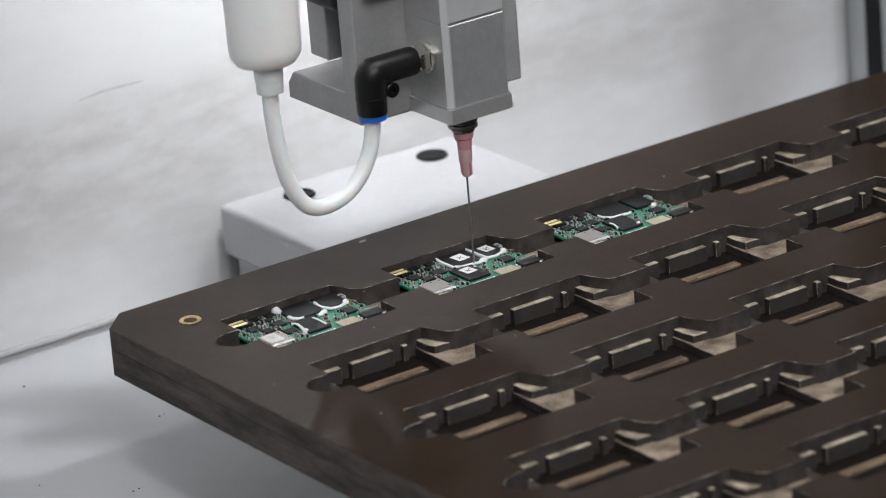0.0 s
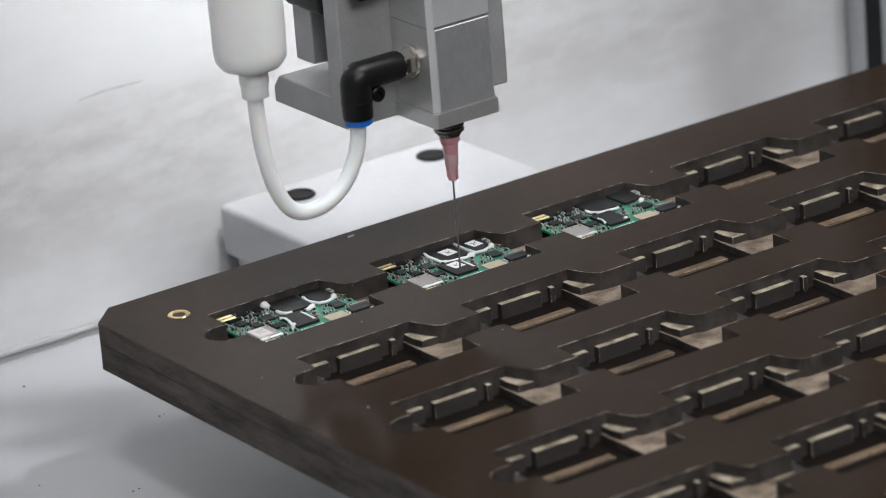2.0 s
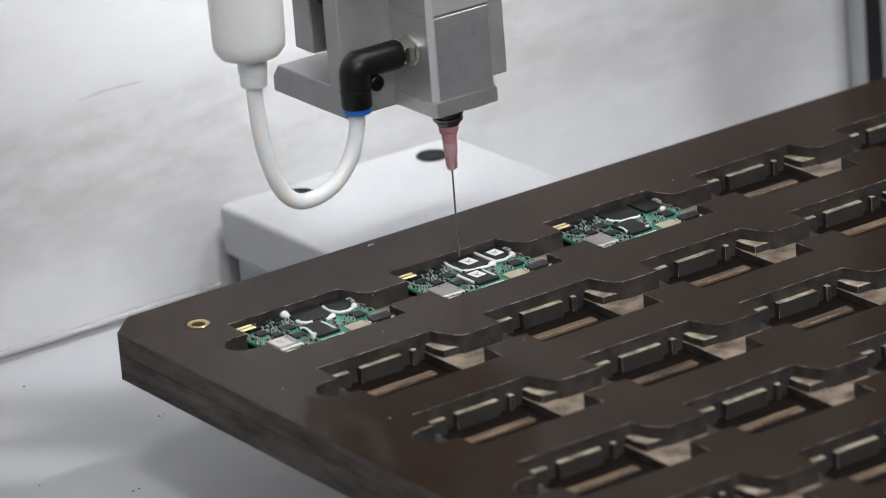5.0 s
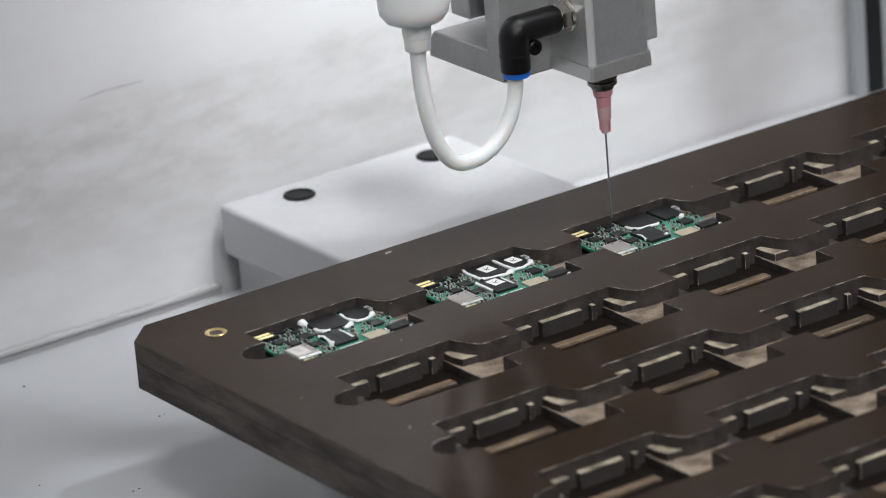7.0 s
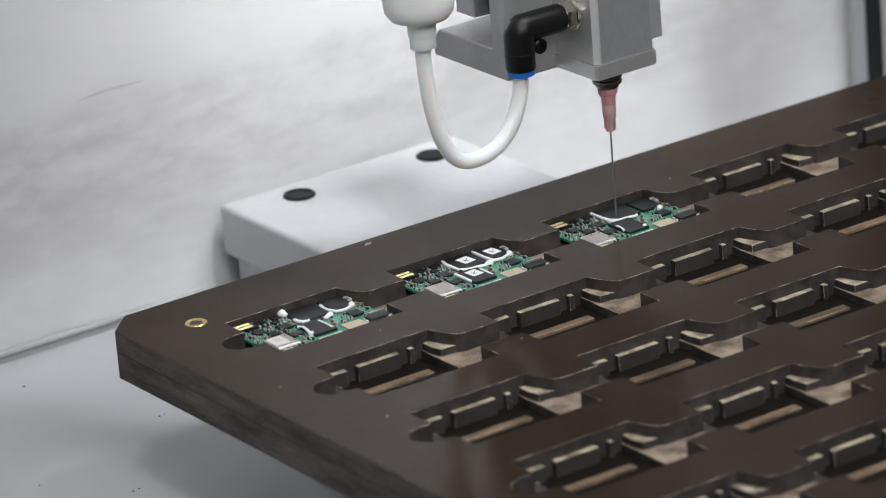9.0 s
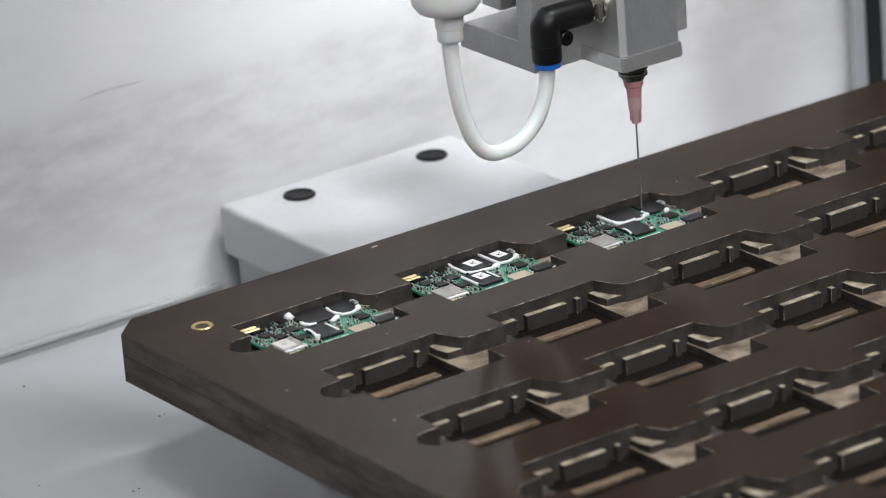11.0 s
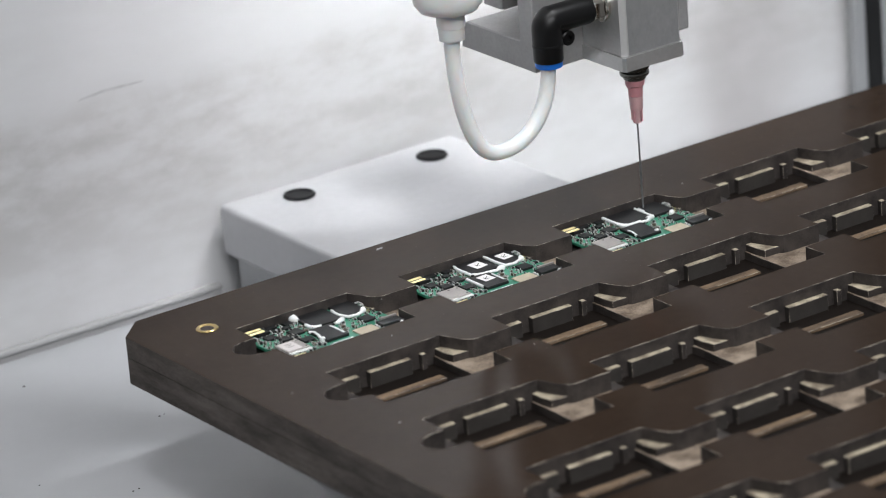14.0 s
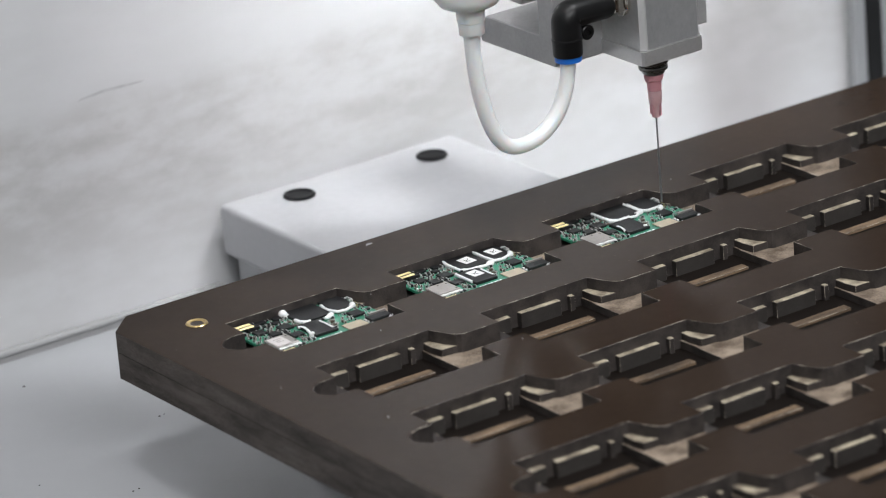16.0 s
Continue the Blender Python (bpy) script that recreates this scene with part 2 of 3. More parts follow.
def tube_bm(points, radius, n=20, bm=None, caps=True):
    """A round tube along points (x, y, z); radius a number or one for each point."""
    bm = bm or bmesh.new()
    pts = [Vector(q) for q in points]
    rad = radius if isinstance(radius, (list, tuple)) else [radius] * len(pts)
    up = None
    rings = []
    for i, q in enumerate(pts):
        d = (pts[min(i + 1, len(pts) - 1)] - pts[max(i - 1, 0)]).normalized()
        if up is None:
            up = d.orthogonal().normalized()
        up = (up - d * up.dot(d)).normalized()
        side = d.cross(up)
        rings.append([bm.verts.new(q + (up * math.cos(2 * math.pi * k / n) + side * math.sin(2 * math.pi * k / n)) * rad[i]) for k in range(n)])
    for a, b in zip(rings, rings[1:]):
        for k in range(n):
            j = (k + 1) % n
            bm.faces.new((a[k], a[j], b[j], b[k]))
    if caps:
        bm.faces.new(rings[0][::-1])
        bm.faces.new(rings[-1])
    return bm


def prism_bm(poly, z0, z1, bm=None):
    bm = bm or bmesh.new()
    lo = [bm.verts.new((x, y, z0)) for x, y in poly]
    hi = [bm.verts.new((x, y, z1)) for x, y in poly]
    bm.faces.new(lo[::-1])
    bm.faces.new(hi)
    for k in range(len(poly)):
        j = (k + 1) % len(poly)
        bm.faces.new((lo[k], lo[j], hi[j], hi[k]))
    return bm


def empty(name, label, category, group="", at=(0, 0, 0)):
    ob = new(name)
    ob.empty_display_size = 0.01
    ob.location = [c / 1000 for c in at]
    return tagged(ob, label, category, group)


# ================= the setting =================
bed = finish("machine_bed", box_bm(-900, 900, -520, 185.5, -30, 0), M_BED, bevel=2)
tagged(bed, "glossy white enamelled machine bed with small dirt specks", "machine bed", kind="structure")
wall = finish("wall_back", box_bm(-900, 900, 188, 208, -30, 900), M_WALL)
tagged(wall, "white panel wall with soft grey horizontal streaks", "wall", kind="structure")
tagged(finish("trim", box_bm(-900, 96, 184.2, 187.9, 2.0, 5.0), M_LIP, bevel=1.2, seg=3, smooth=True), "pale rounded lip along the foot of the wall", "trim", kind="structure")
scuff = prism_bm([(36, 103.0), (50, 103.8), (68, 103.6), (69, 104.4), (50, 105.2), (38, 104.0)], 0, 0.05)
bmesh.ops.transform(scuff, matrix=pose(0, 187.9, 0, 90, 0, 0), verts=scuff.verts)
tagged(finish("wall_scuff", scuff, M_SCUFF), "thin grey scuff mark on the wall panel", "scuff", kind="stuff")
# grey strip added to draw the shadowy line between wall and bed
tagged(finish("foot_strip", box_bm(-900, 96, 185.6, 187.7, -6, 1.9), M_FOOT_LINE, bevel=0.4, seg=1), "thin grey strip for the shadowy line along the wall's foot", "trim", kind="structure")
bm = bmesh.new()
for u, v, r in ((-22, 155, 0.7), (2, 86, 0.5), (4.5, 86.4, 0.35), (-46, 28, 0.5), (-43, 28.4, 0.45), (17, 36, 0.6), (-70, 60, 0.4)):
    lathe_bm([(r, 0.0), (r * 0.8, 0.2), (0, 0.3)], 7, pose(u, v, 0.02), bm)
tagged(finish("dirt_specks", bm, M_DIRT_HOLE), "small dark dirt specks on the white bed", "dirt", kind="stuff")
stand = finish("bench", box_bm(-900, 900, -520, 208, -800, -30.5), M_STAND, bevel=4)
tagged(stand, "grey painted machine bench under the white bed", "bench", kind="structure")

tagged(finish("floor", box_bm(-4000, 4000, -5000, 3000, -860, -800), M_HALLFLOOR), "dark grey carpeted hall floor", "floor", kind="structure")
tagged(finish("ceiling", box_bm(-4000, 4000, -5000, 3000, 2600, 2660), M_HALL), "plain pale hall ceiling", "ceiling", kind="structure")
tagged(finish("wall_north", box_bm(-4000, 4000, 3000, 3060, -800, 2600), M_HALL), "plain pale hall wall", "wall", kind="structure")
tagged(finish("wall_south", box_bm(-4000, 4000, -5060, -5000, -800, 2600), M_HALL), "plain pale hall wall", "wall", kind="structure")
tagged(finish("wall_west", box_bm(-4060, -4000, -5000, 3000, -800, 2600), M_HALL), "plain pale hall wall", "wall", kind="structure")
tagged(finish("wall_east", box_bm(4000, 4060, -5000, 3000, -800, 2600), M_HALL), "plain pale hall wall", "wall", kind="structure")


# the stage under the tray
def build_stage():
    ob = empty("stage_cover", "white painted metal stage cover with black hole plugs on the bed", "stage cover")
    part("cover", box_bm(96, 219, -420, 181.5, 19, 42), M_COVER, ob, bevel=2.2, seg=3)
    part("plinth", box_bm(100.5, 214, -415, 177, 0, 19.2), M_POST, ob, "recessed grey plinth")
    for u, v in ((126.7, 164.5), (195.8, 163), (126.7, -400), (195.8, -400)):
        part("hole_plug", lathe_bm([(6.6, 42.0), (7.1, 42.4), (7.0, 43.0), (6.0, 43.4), (5.2, 42.7), (0, 42.6)], 40, pose(u, v, 0)), M_RUBBER, ob,
             "black rubber plug", smooth=True)
    return ob


build_stage()


def build_post():
    ob = empty("profile_post", "aluminium profile post with a black slot strip", "post", at=(457.6, 181, 0))
    part("upright", box_bm(-7, -1.0, -3, 3, 0, 900), M_POST, ob, bevel=0.5)
    part("slot_strip", box_bm(-0.9, 8.7, -3.2, 3, 0, 900), M_BLACK, ob, "black plastic slot strip", bevel=0.4)
    part("upright", box_bm(8.8, 40, -3, 3, 0, 900), M_POST, ob, bevel=0.5)
    return ob


build_post()

# ================= the tray =================
PU, PV = 76.0, 63.3
COLS, ROWS = 6, 6
U0, U1, V0, V1 = -45.0, 76.0 * 5 + 92.0, -63.3 * 5 - 78.0, 46.5


def s_curve():
    """The pocket's back edge where it swings from the wide part into the channel."""
    pts = []
    for k in range(9):
        a = k / 8
        pts.append((42.2 + 8.2 * a ** 1.6, 10.7 - 13.0 * (0.5 - 0.5 * math.cos(math.pi * a)) ** 0.9))
    return pts


CURVE = s_curve()
OUTLINE = [(-9.5, -30), (47, -30), (47, -18), (66.5, -18), (66.5, -2.3), (53, -2.3)] + CURVE[::-1] + [(-9.5, 10.7)]
LEDGES = [[(-3.4, 8.0), (3.2, 8.0), (3.2, 10.7), (-3.4, 10.7)], [(8, 8.0), (27.3, 8.0), (27.3, 10.7), (8, 10.7)], [(32.2, 8.5), (34.4, 8.5), (34.4, 10.7), (32.2, 10.7)],
          [(39.6, 10.7), (39.6, 5), (40.6, -0.2), (49.6, -0.9)] + CURVE[-2::-1]]
FLOOR = [(-4, -30), (38.8, -30), (38.8, 10.7), (-4, 10.7)]
STUB = [(-9.5, -18), (-16, -18), (-20, -16.6), (-22.6, -13.5), (-23.4, -10.5), (-22.6, -7.5), (-20, -4.4), (-16, -3), (-9.5, -3)]
Z_LEDGE, Z_CHANNEL, Z_FLOOR, Z_RIB = -4.7, -7.6, -10.8, -9.7
PALE_FOOT = [(-3.3, 5.6), (-1.2, 5.9), (-0.6, 7.9), (-3.3, 7.9)]      # pale foot of the small rest
RIB = [(2.5, -6.4), (33, -6.4), (33, -2.0), (2.5, -2.0)]


def inside(q, poly):
    x, y = q
    hit = False
    for (x0, y0), (x1, y1) in zip(poly, poly[1:] + poly[:1]):
        if (y0 > y) != (y1 > y) and x < x0 + (y - y0) / (y1 - y0) * (x1 - x0):
            hit = not hit
    return hit


def level(q, first):
    if first and q[0] < -9.5 and inside(q, STUB):
        return Z_CHANNEL
    if not inside(q, OUTLINE):
        return 0.0
    if any(inside(q, poly) for poly in LEDGES):
        return Z_LEDGE
    if inside(q, RIB) or inside(q, PALE_FOOT):
        return Z_RIB
    return Z_FLOOR if inside(q, FLOOR) else Z_CHANNEL


def tile(u0, u1, v0, v1, first):
    """Flat faces and steps of one pocket with the land round it: vertices, faces and the material of each."""
    pts, edges = [], []

    def loop(poly):
        k = len(pts)
        pts.extend(Vector(q) for q in poly)
        edges.extend((k + i, k + (i + 1) % len(poly)) for i in range(len(poly)))

    loop([(u0, v0), (u1, v0), (u1, v1), (u0, v1)])
    for poly in [OUTLINE, FLOOR, RIB, PALE_FOOT] + LEDGES + ([STUB] if first else []):
        loop(poly)
    vs, es, fs, _, _, _ = delaunay_2d_cdt(pts, edges, [], 0, 1e-4)
    zs = []
    for f in fs:
        c = sum((vs[i] for i in f), Vector((0, 0))) / len(f)
        zs.append(level((c.x, c.y), first))
    ids, verts, faces, mats = {}, [], [], []

    def vid(i, z):
        key = (i, z)
        if key not in ids:
            ids[key] = len(verts)
            verts.append((vs[i].x, vs[i].y, z))
        return ids[key]

    side = {}
    for f, z in zip(fs, zs):
        faces.append([vid(i, z) for i in f])
        cx, cy = sum(vs[i].x for i in f) / len(f), sum(vs[i].y for i in f) / len(f)
        on_foot = inside((cx, cy), PALE_FOOT)
        # stub and floor take the painted shade colour, the left shelf the wall tone
        mats.append(7 if on_foot else 6 if cx < -9.6 and z < 0 else 2 if cx < -3.9 and z == Z_CHANNEL else {0.0: 0, Z_LEDGE: 7, Z_CHANNEL: 1, Z_RIB: 3, Z_FLOOR: 6}[z])
        for a, b in zip(f, f[1:] + f[:1]):
            side[(a, b)] = z
    for (a, b), z in side.items():
        z2 = side.get((b, a))
        if z2 is not None and z > z2 + 1e-6:
            faces.append([vid(b, z), vid(a, z), vid(a, z2), vid(b, z2)])
            # fronts of the bar and small rest get another grey than the pocket walls
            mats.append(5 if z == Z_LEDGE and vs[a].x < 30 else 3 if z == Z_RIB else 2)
    return verts, faces, mats


def build_tray():
    ob = empty("carrier_tray", "dark brown composite carrier tray with milled pockets", "tray")
    verts, faces, mats = [], [], []
    for i in range(COLS):
        u0 = U0 if i == 0 else i * PU - 9.5
        u1 = i * PU + 66.5 if i < COLS - 1 else U1
        for j in range(ROWS):
            v1 = V1 if j == 0 else -j * PV + 20
            v0 = -j * PV - PV + 20 if j < ROWS - 1 else V0
            tv, tf, tm = tile(u0 - i * PU, u1 - i * PU, v0 + j * PV, v1 + j * PV, i == 0)
            k = len(verts)
            verts += [(x + i * PU, y - j * PV, z) for x, y, z in tv]
            faces += [[k + q for q in f] for f in tf]
            mats += tm
    # the corner is cut off at 45 degrees
    bm = bmesh.new()
    bv = [bm.verts.new(q) for q in verts]
    for f, mt in zip(faces, mats):
        try:
            fc = bm.faces.new([bv[q] for q in f])
            fc.material_index = mt
        except ValueError:
            pass
    bmesh.ops.remove_doubles(bm, verts=bm.verts, dist=0.002)
    bmesh.ops.bisect_plane(bm, geom=bm.verts[:] + bm.edges[:] + bm.faces[:], plane_co=(U0 + 11.7, V1, 0), plane_no=(-1, 1, 0), clear_outer=True)
    bmesh.ops.dissolve_limit(bm, angle_limit=0.01, verts=bm.verts, edges=bm.edges, delimit={"MATERIAL"})
    bm.normal_update()
    rim = [e for e in bm.edges if len(e.link_faces) == 2 and e.link_faces[0].normal.dot(e.link_faces[1].normal) < 0.3
           and e.is_convex and (abs(e.verts[0].co.z - e.verts[1].co.z) < 0.01 or max(e.verts[0].co.z, e.verts[1].co.z) < -0.5)]
    bmesh.ops.bevel(bm, geom=rim, offset=0.27, segments=1, affect="EDGES", clamp_overlap=True, material=4)
    bmesh.ops.triangulate(bm, faces=bm.faces[:])
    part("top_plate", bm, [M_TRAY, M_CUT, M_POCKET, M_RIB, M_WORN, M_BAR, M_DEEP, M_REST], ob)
    e = 0.35
    poly = [(U0, V0), (U1, V0), (U1, V1), (U0 + 11.7, V1), (U0, V1 - 11.7)]
    inner = [(U0 + e, V0 + e), (U1 - e, V0 + e), (U1 - e, V1 - e), (U0 + 11.7 + e * 0.4, V1 - e), (U0 + e, V1 - 11.7 - e * 0.4)]
    # side walls of the upper plate, open above and below
    bm = bmesh.new()
    n = len(poly)
    lo, hi = [bm.verts.new((x, y, -8.3)) for x, y in poly], [bm.verts.new((x, y, 0)) for x, y in poly]
    for k in range(n):
        bm.faces.new((lo[k], lo[(k + 1) % n], hi[(k + 1) % n], hi[k]))
    part("edge_band", bm, M_LAMINATE, ob, "greyish sawn laminate edge")
    part("base_plate", prism_bm(inner, -19.4, -16.6), M_LAMINATE, ob, "lower laminate plate")
    bm = bmesh.new()
    lo, hi = [bm.verts.new((x, y, -19.4)) for x, y in poly], [bm.verts.new((x, y, -8.55)) for x, y in poly]
    for k in range(n):
        bm.faces.new((lo[k], lo[(k + 1) % n], hi[(k + 1) % n], hi[k]))
    part("edge_band", bm, M_LAMINATE, ob, "greyish sawn laminate edge")
    bm = bmesh.new()
    lo, hi = [bm.verts.new((x, y, -8.9)) for x, y in inner], [bm.verts.new((x, y, -7.95)) for x, y in inner]
    for k in range(n):
        bm.faces.new((lo[k], lo[(k + 1) % n], hi[(k + 1) % n], hi[k]))
    # near-black inset stands for the shadow in the groove
    part("seam", bm, M_DEEP, ob, "dark shaded groove between the plates")
    ring = lathe_bm([(2.6, 0.10), (3.1, 0.5), (4.1, 0.55), (4.5, 0.2), (4.5, -0.2)], 36, pose(-17.5, 19, 0))
    part("bush", ring, M_BRASS, ob, "brass guide bush", smooth=True)
    # dark disc stands for the shaded cavity of the bush
    part("bush_hole", lathe_bm([(0, 0.12), (1.5, 0.12), (2.6, 0.14)], 24, pose(-17.5, 19, 0)), M_DIRT_HOLE, ob)
    part("scuff", prism_bm([(77, 41.0), (80.5, 41.4), (81, 42.6), (78.4, 42.9)], 0.01, 0.05), M_CHALK, ob, "small pale scuff")
    for u, v, r in ((-17.4, -112.6, 0.55), (62.5, -86.5, 0.4), (48, -5.2, 0.3), (210, 12, 0.4), (29, -40, 0.3), (-30, -60, 0.3)):
        part("lint_speck", lathe_bm([(r, 0.0), (r * 0.7, 0.25), (0, 0.3)], 7, pose(u, v, 0.01)), M_CHALK, ob, "tiny pale speck")
    part("carriage", box_bm(112, 203, -300, -10, -24.3, -19.5), M_STAND, ob, "flat carriage under the plate")
    return ob


TRAY = build_tray()

# ================= the circuit boards =================
rnd = random.Random(4)
Z_PCB = -4.3
BOARD = [(-6, -29), (46, -29), (46, -6), (44.6, -3.5), (44.6, 6.2), (41.5, 10.5), (2, 11.3), (-6.2, 11.3), (-7.6, 4), (-7.6, -6), (-6, -9)]


def rect(u, v, w, d, turn=0.0):
    c, s = math.cos(radians(turn)), math.sin(radians(turn))
    return [(u + x * c - y * s, v + x * s + y * c) for x, y in ((-w / 2, -d / 2), (w / 2, -d / 2), (w / 2, d / 2), (-w / 2, d / 2))]


CHIP1, CHIP2, CHIP3 = (16.4, 30.6, -3.4, 11.0), (32.6, 42.2, -2.6, 10.2), (13.0, 23.4, -18.6, -4.6)


SMALL = ((-0.6, 0.7, 4.6, 4.2), (3.2, -4.4, 4.4, 4.0), (9.8, -1.3, 5.4, 5.0), (9.0, -11.0, 5.0, 4.2), (5.2, 9.6, 4.4, 3.4), (12.4, 8.6, 3.8, 3.0),
         (37.6, -9.4, 5.2, 5.6), (9.6, 5.0, 3.2, 2.6))


def build_board():
    ob = empty("circuit_board", "green circuit board with black chips lying in a tray pocket", "circuit board")
    part("laminate", prism_bm(BOARD, -5.3, Z_PCB), M_PCB, ob, "green solder-masked laminate", bevel=0.15, seg=1)
    for x0, x1, y0, y1 in (CHIP1, CHIP2, CHIP3):
        part("chip", box_bm(x0, x1, y0, y1, Z_PCB, Z_PCB + 1.2), M_CHIP, ob, bevel=0.12, seg=1)
    part("shield", box_bm(-4.6, 5.6, -18.2, -8.2, Z_PCB, Z_PCB + 1.1), M_SHIELD, ob, "silvery metal shield can", bevel=0.2, seg=1)
    part("shield_lip", box_bm(-4.6, 5.6, -20.1, -18.5, Z_PCB, Z_PCB + 0.9), M_TIN, ob, "bright tinned lip", bevel=0.2, seg=1)
    part("shield_tab", box_bm(-4.0, 1.0, -22.8, -21.4, Z_PCB, Z_PCB + 0.5), M_GOLD, ob, "small gilt tab")
    # flat black discs stand for the dark inside small holes
    for u, v in ((0.6, -9.6), (4.4, -10.0), (4.6, -16.8)):
        part("shield_hole", lathe_bm([(0, Z_PCB + 1.11), (0.45, Z_PCB + 1.11), (0.45, Z_PCB + 1.13), (0, Z_PCB + 1.13)], 10, pose(u, v, 0)), M_INK_HOLE, ob)
    part("finger_block", box_bm(-3.6, 1.4, 4.0, 9.6, Z_PCB, Z_PCB + 1.85), M_CHIP, ob)
    for v in (5.4, 8.1):
        part("gold_finger", box_bm(-7.2, -0.2, v - 0.8, v + 0.8, Z_PCB + 1.9, Z_PCB + 2.4), M_GOLD, ob, "gold contact finger", bevel=0.2, seg=1)
    for u, v, w, d in SMALL:
        part("small_chip", box_bm(u - w / 2, u + w / 2, v - d / 2, v + d / 2, Z_PCB, Z_PCB + 0.95), M_CHIP, ob, bevel=0.1, seg=1)
    part("connector", box_bm(36.8, 46.6, -21.8, -17.0, Z_PCB, Z_PCB + 1.5), M_CHIP, ob, bevel=0.25, seg=1)
    part("connector_shell", box_bm(39.6, 47.2, -16.2, -15.3, Z_PCB, Z_PCB + 1.7), M_SHIELD, ob, "dull metal shell")
    part("inductor", box_bm(26.6, 35.6, -22.8, -15.6, Z_PCB, Z_PCB + 0.5), M_TAN, ob, "flat tan component", bevel=0.12, seg=1)
    part("contact_pad", box_bm(41.6, 45.2, -2.6, 2.6, Z_PCB - 0.9, Z_PCB + 0.1), M_OLIVE, ob, "olive contact pad")
    for k in range(8):
        part("print_bar", box_bm(13.2 + 1.35 * k, 14.1 + 1.35 * k + 0.25 * (k % 2), -21.4, -20.2, Z_PCB + 0.004, Z_PCB + 0.05), M_LABEL, ob)
    for u, v in ((46.3, -17.0), (45.6, -21.8), (36.4, -23.2), (2.6, 11.0)):
        part("solder_blob", lathe_bm([(0.75, Z_PCB), (0.7, Z_PCB + 0.7), (0.4, Z_PCB + 1.1), (0, Z_PCB + 1.2)], 10, pose(u, v, 0)), M_TIN, ob, smooth=True)
    bm = box_bm(43.6, 44.1, 2.2, 6.0, Z_PCB, Z_PCB + 1.6)
    box_bm(42.3, 43.6, 5.5, 6.0, Z_PCB + 1.1, Z_PCB + 1.6, bm)
    box_bm(42.4, 43.6, 2.2, 2.6, Z_PCB + 1.1, Z_PCB + 1.6, bm)
    part("antenna_clip", bm, M_TIN, ob, "small bright bent clip")
    for u, v in ((36.2, -18.2), (36.0, -20.4), (47.0, -18.0), (46.9, -21.0)):
        part("pin", box_bm(u - 0.5, u + 0.5, v - 0.55, v + 0.55, Z_PCB, Z_PCB + 1.0), M_TIN, ob, bevel=0.15, seg=1)
    for k in range(6):
        part("chip_foot", box_bm(18.0 + 3.6 * k, 19.2 + 3.6 * k, 11.0, 11.4, Z_PCB, Z_PCB + 0.5 + 0.35 * (k % 2)), M_CHIP, ob)
    # small passives with tinned ends
    spots = []
    for _ in range(4000):
        u, v = rnd.uniform(-6.6, 45), rnd.uniform(-27, 10.4)
        if len(spots) > 150:
            break
        if not inside((u, v), BOARD) or (-8 < u < 1.9 and v > 3.6):
            continue
        keep = [((u0 - w0 / 2, u0 + w0 / 2, v0 - d0 / 2, v0 + d0 / 2), 0.5) for u0, v0, w0, d0 in SMALL] + [((11, 26, -23, -18.6), 0), (CHIP1, 1.0), (CHIP2, 1.0), (CHIP3, 1.0), ((-4.6, 6.8, -18.6, -8.2), 1), ((26.6, 35.6, -22.8, -15.6), 1), ((36.5, 46.5, -21.5, -15.3), 1)]
        if any(x0 - g < u < x1 + g and y0 - g < v < y1 + g for (x0, x1, y0, y1), g in keep):
            continue
        if u > 22 and v < -3.5 and rnd.random() < 0.8:
            continue
        if any(abs(u - a) < 1.5 and abs(v - b) < 1.35 for a, b in spots):
            continue
        spots.append((u, v))
    for u, v in spots:
        g = rnd.choice((0.6, 0.75, 0.9, 1.1, 1.35, 1.8))
        w, d, h = (1.5, 0.8, 0.65) if rnd.random() < 0.6 else (0.8, 1.5, 0.65)
        w, d = w * g, d * g
        k, bright, end = rnd.random(), rnd.random() < 0.78, 0.08 + 0.06 * g
        h *= rnd.choice((0.6, 1.0, 1.0, 1.5))
        body = part("passive", box_bm(u - w * 0.3, u + w * 0.3, v - d * 0.5, v + d * 0.5, Z_PCB, Z_PCB + h),
                    M_CERAMIC if k < 0.4 else M_CHIP, ob)
        bm = bmesh.new()
        for sgn in (-1, 1):
            if w > d:
                box_bm(u + sgn * w * 0.42 - end, u + sgn * w * 0.42 + end, v - d * 0.55, v + d * 0.55, Z_PCB, Z_PCB + h + 0.04, bm)
            else:
                box_bm(u - w * 0.42, u + w * 0.42, v + sgn * d * 0.42 - end, v + sgn * d * 0.42 + end, Z_PCB, Z_PCB + h + 0.04, bm)
        part("solder_end", bm, M_TIN if bright else M_SHIELD, body)
    return ob


BOARDS = [build_board()]
for i in (1, 2):
    BOARDS.append(copy_thing(BOARDS[0], pose(i * PU / 1000, 0, 0)))
for b in BOARDS:
    tagged(b, group="boards in the tray")
tagged(BOARDS[1], "green circuit board with white square labels on black chips")
paper = part("shield_label", box_bm(-3.9, 2.6, -17.4, -9.2, Z_PCB + 1.135, Z_PCB + 1.16), M_PAPER, BOARDS[0], "pale printed paper label")
for v, w in ((-11.2, 3.4), (-12.6, 2.6), (-14.0, 3.2)):
    part("print_bar", box_bm(-2.0, -2.0 + w, v - 0.25, v + 0.25, Z_PCB + 1.162, Z_PCB + 1.17), M_SHIELD, paper)
tagged(BOARDS[0], "green circuit board with a white glue drop in a pocket")


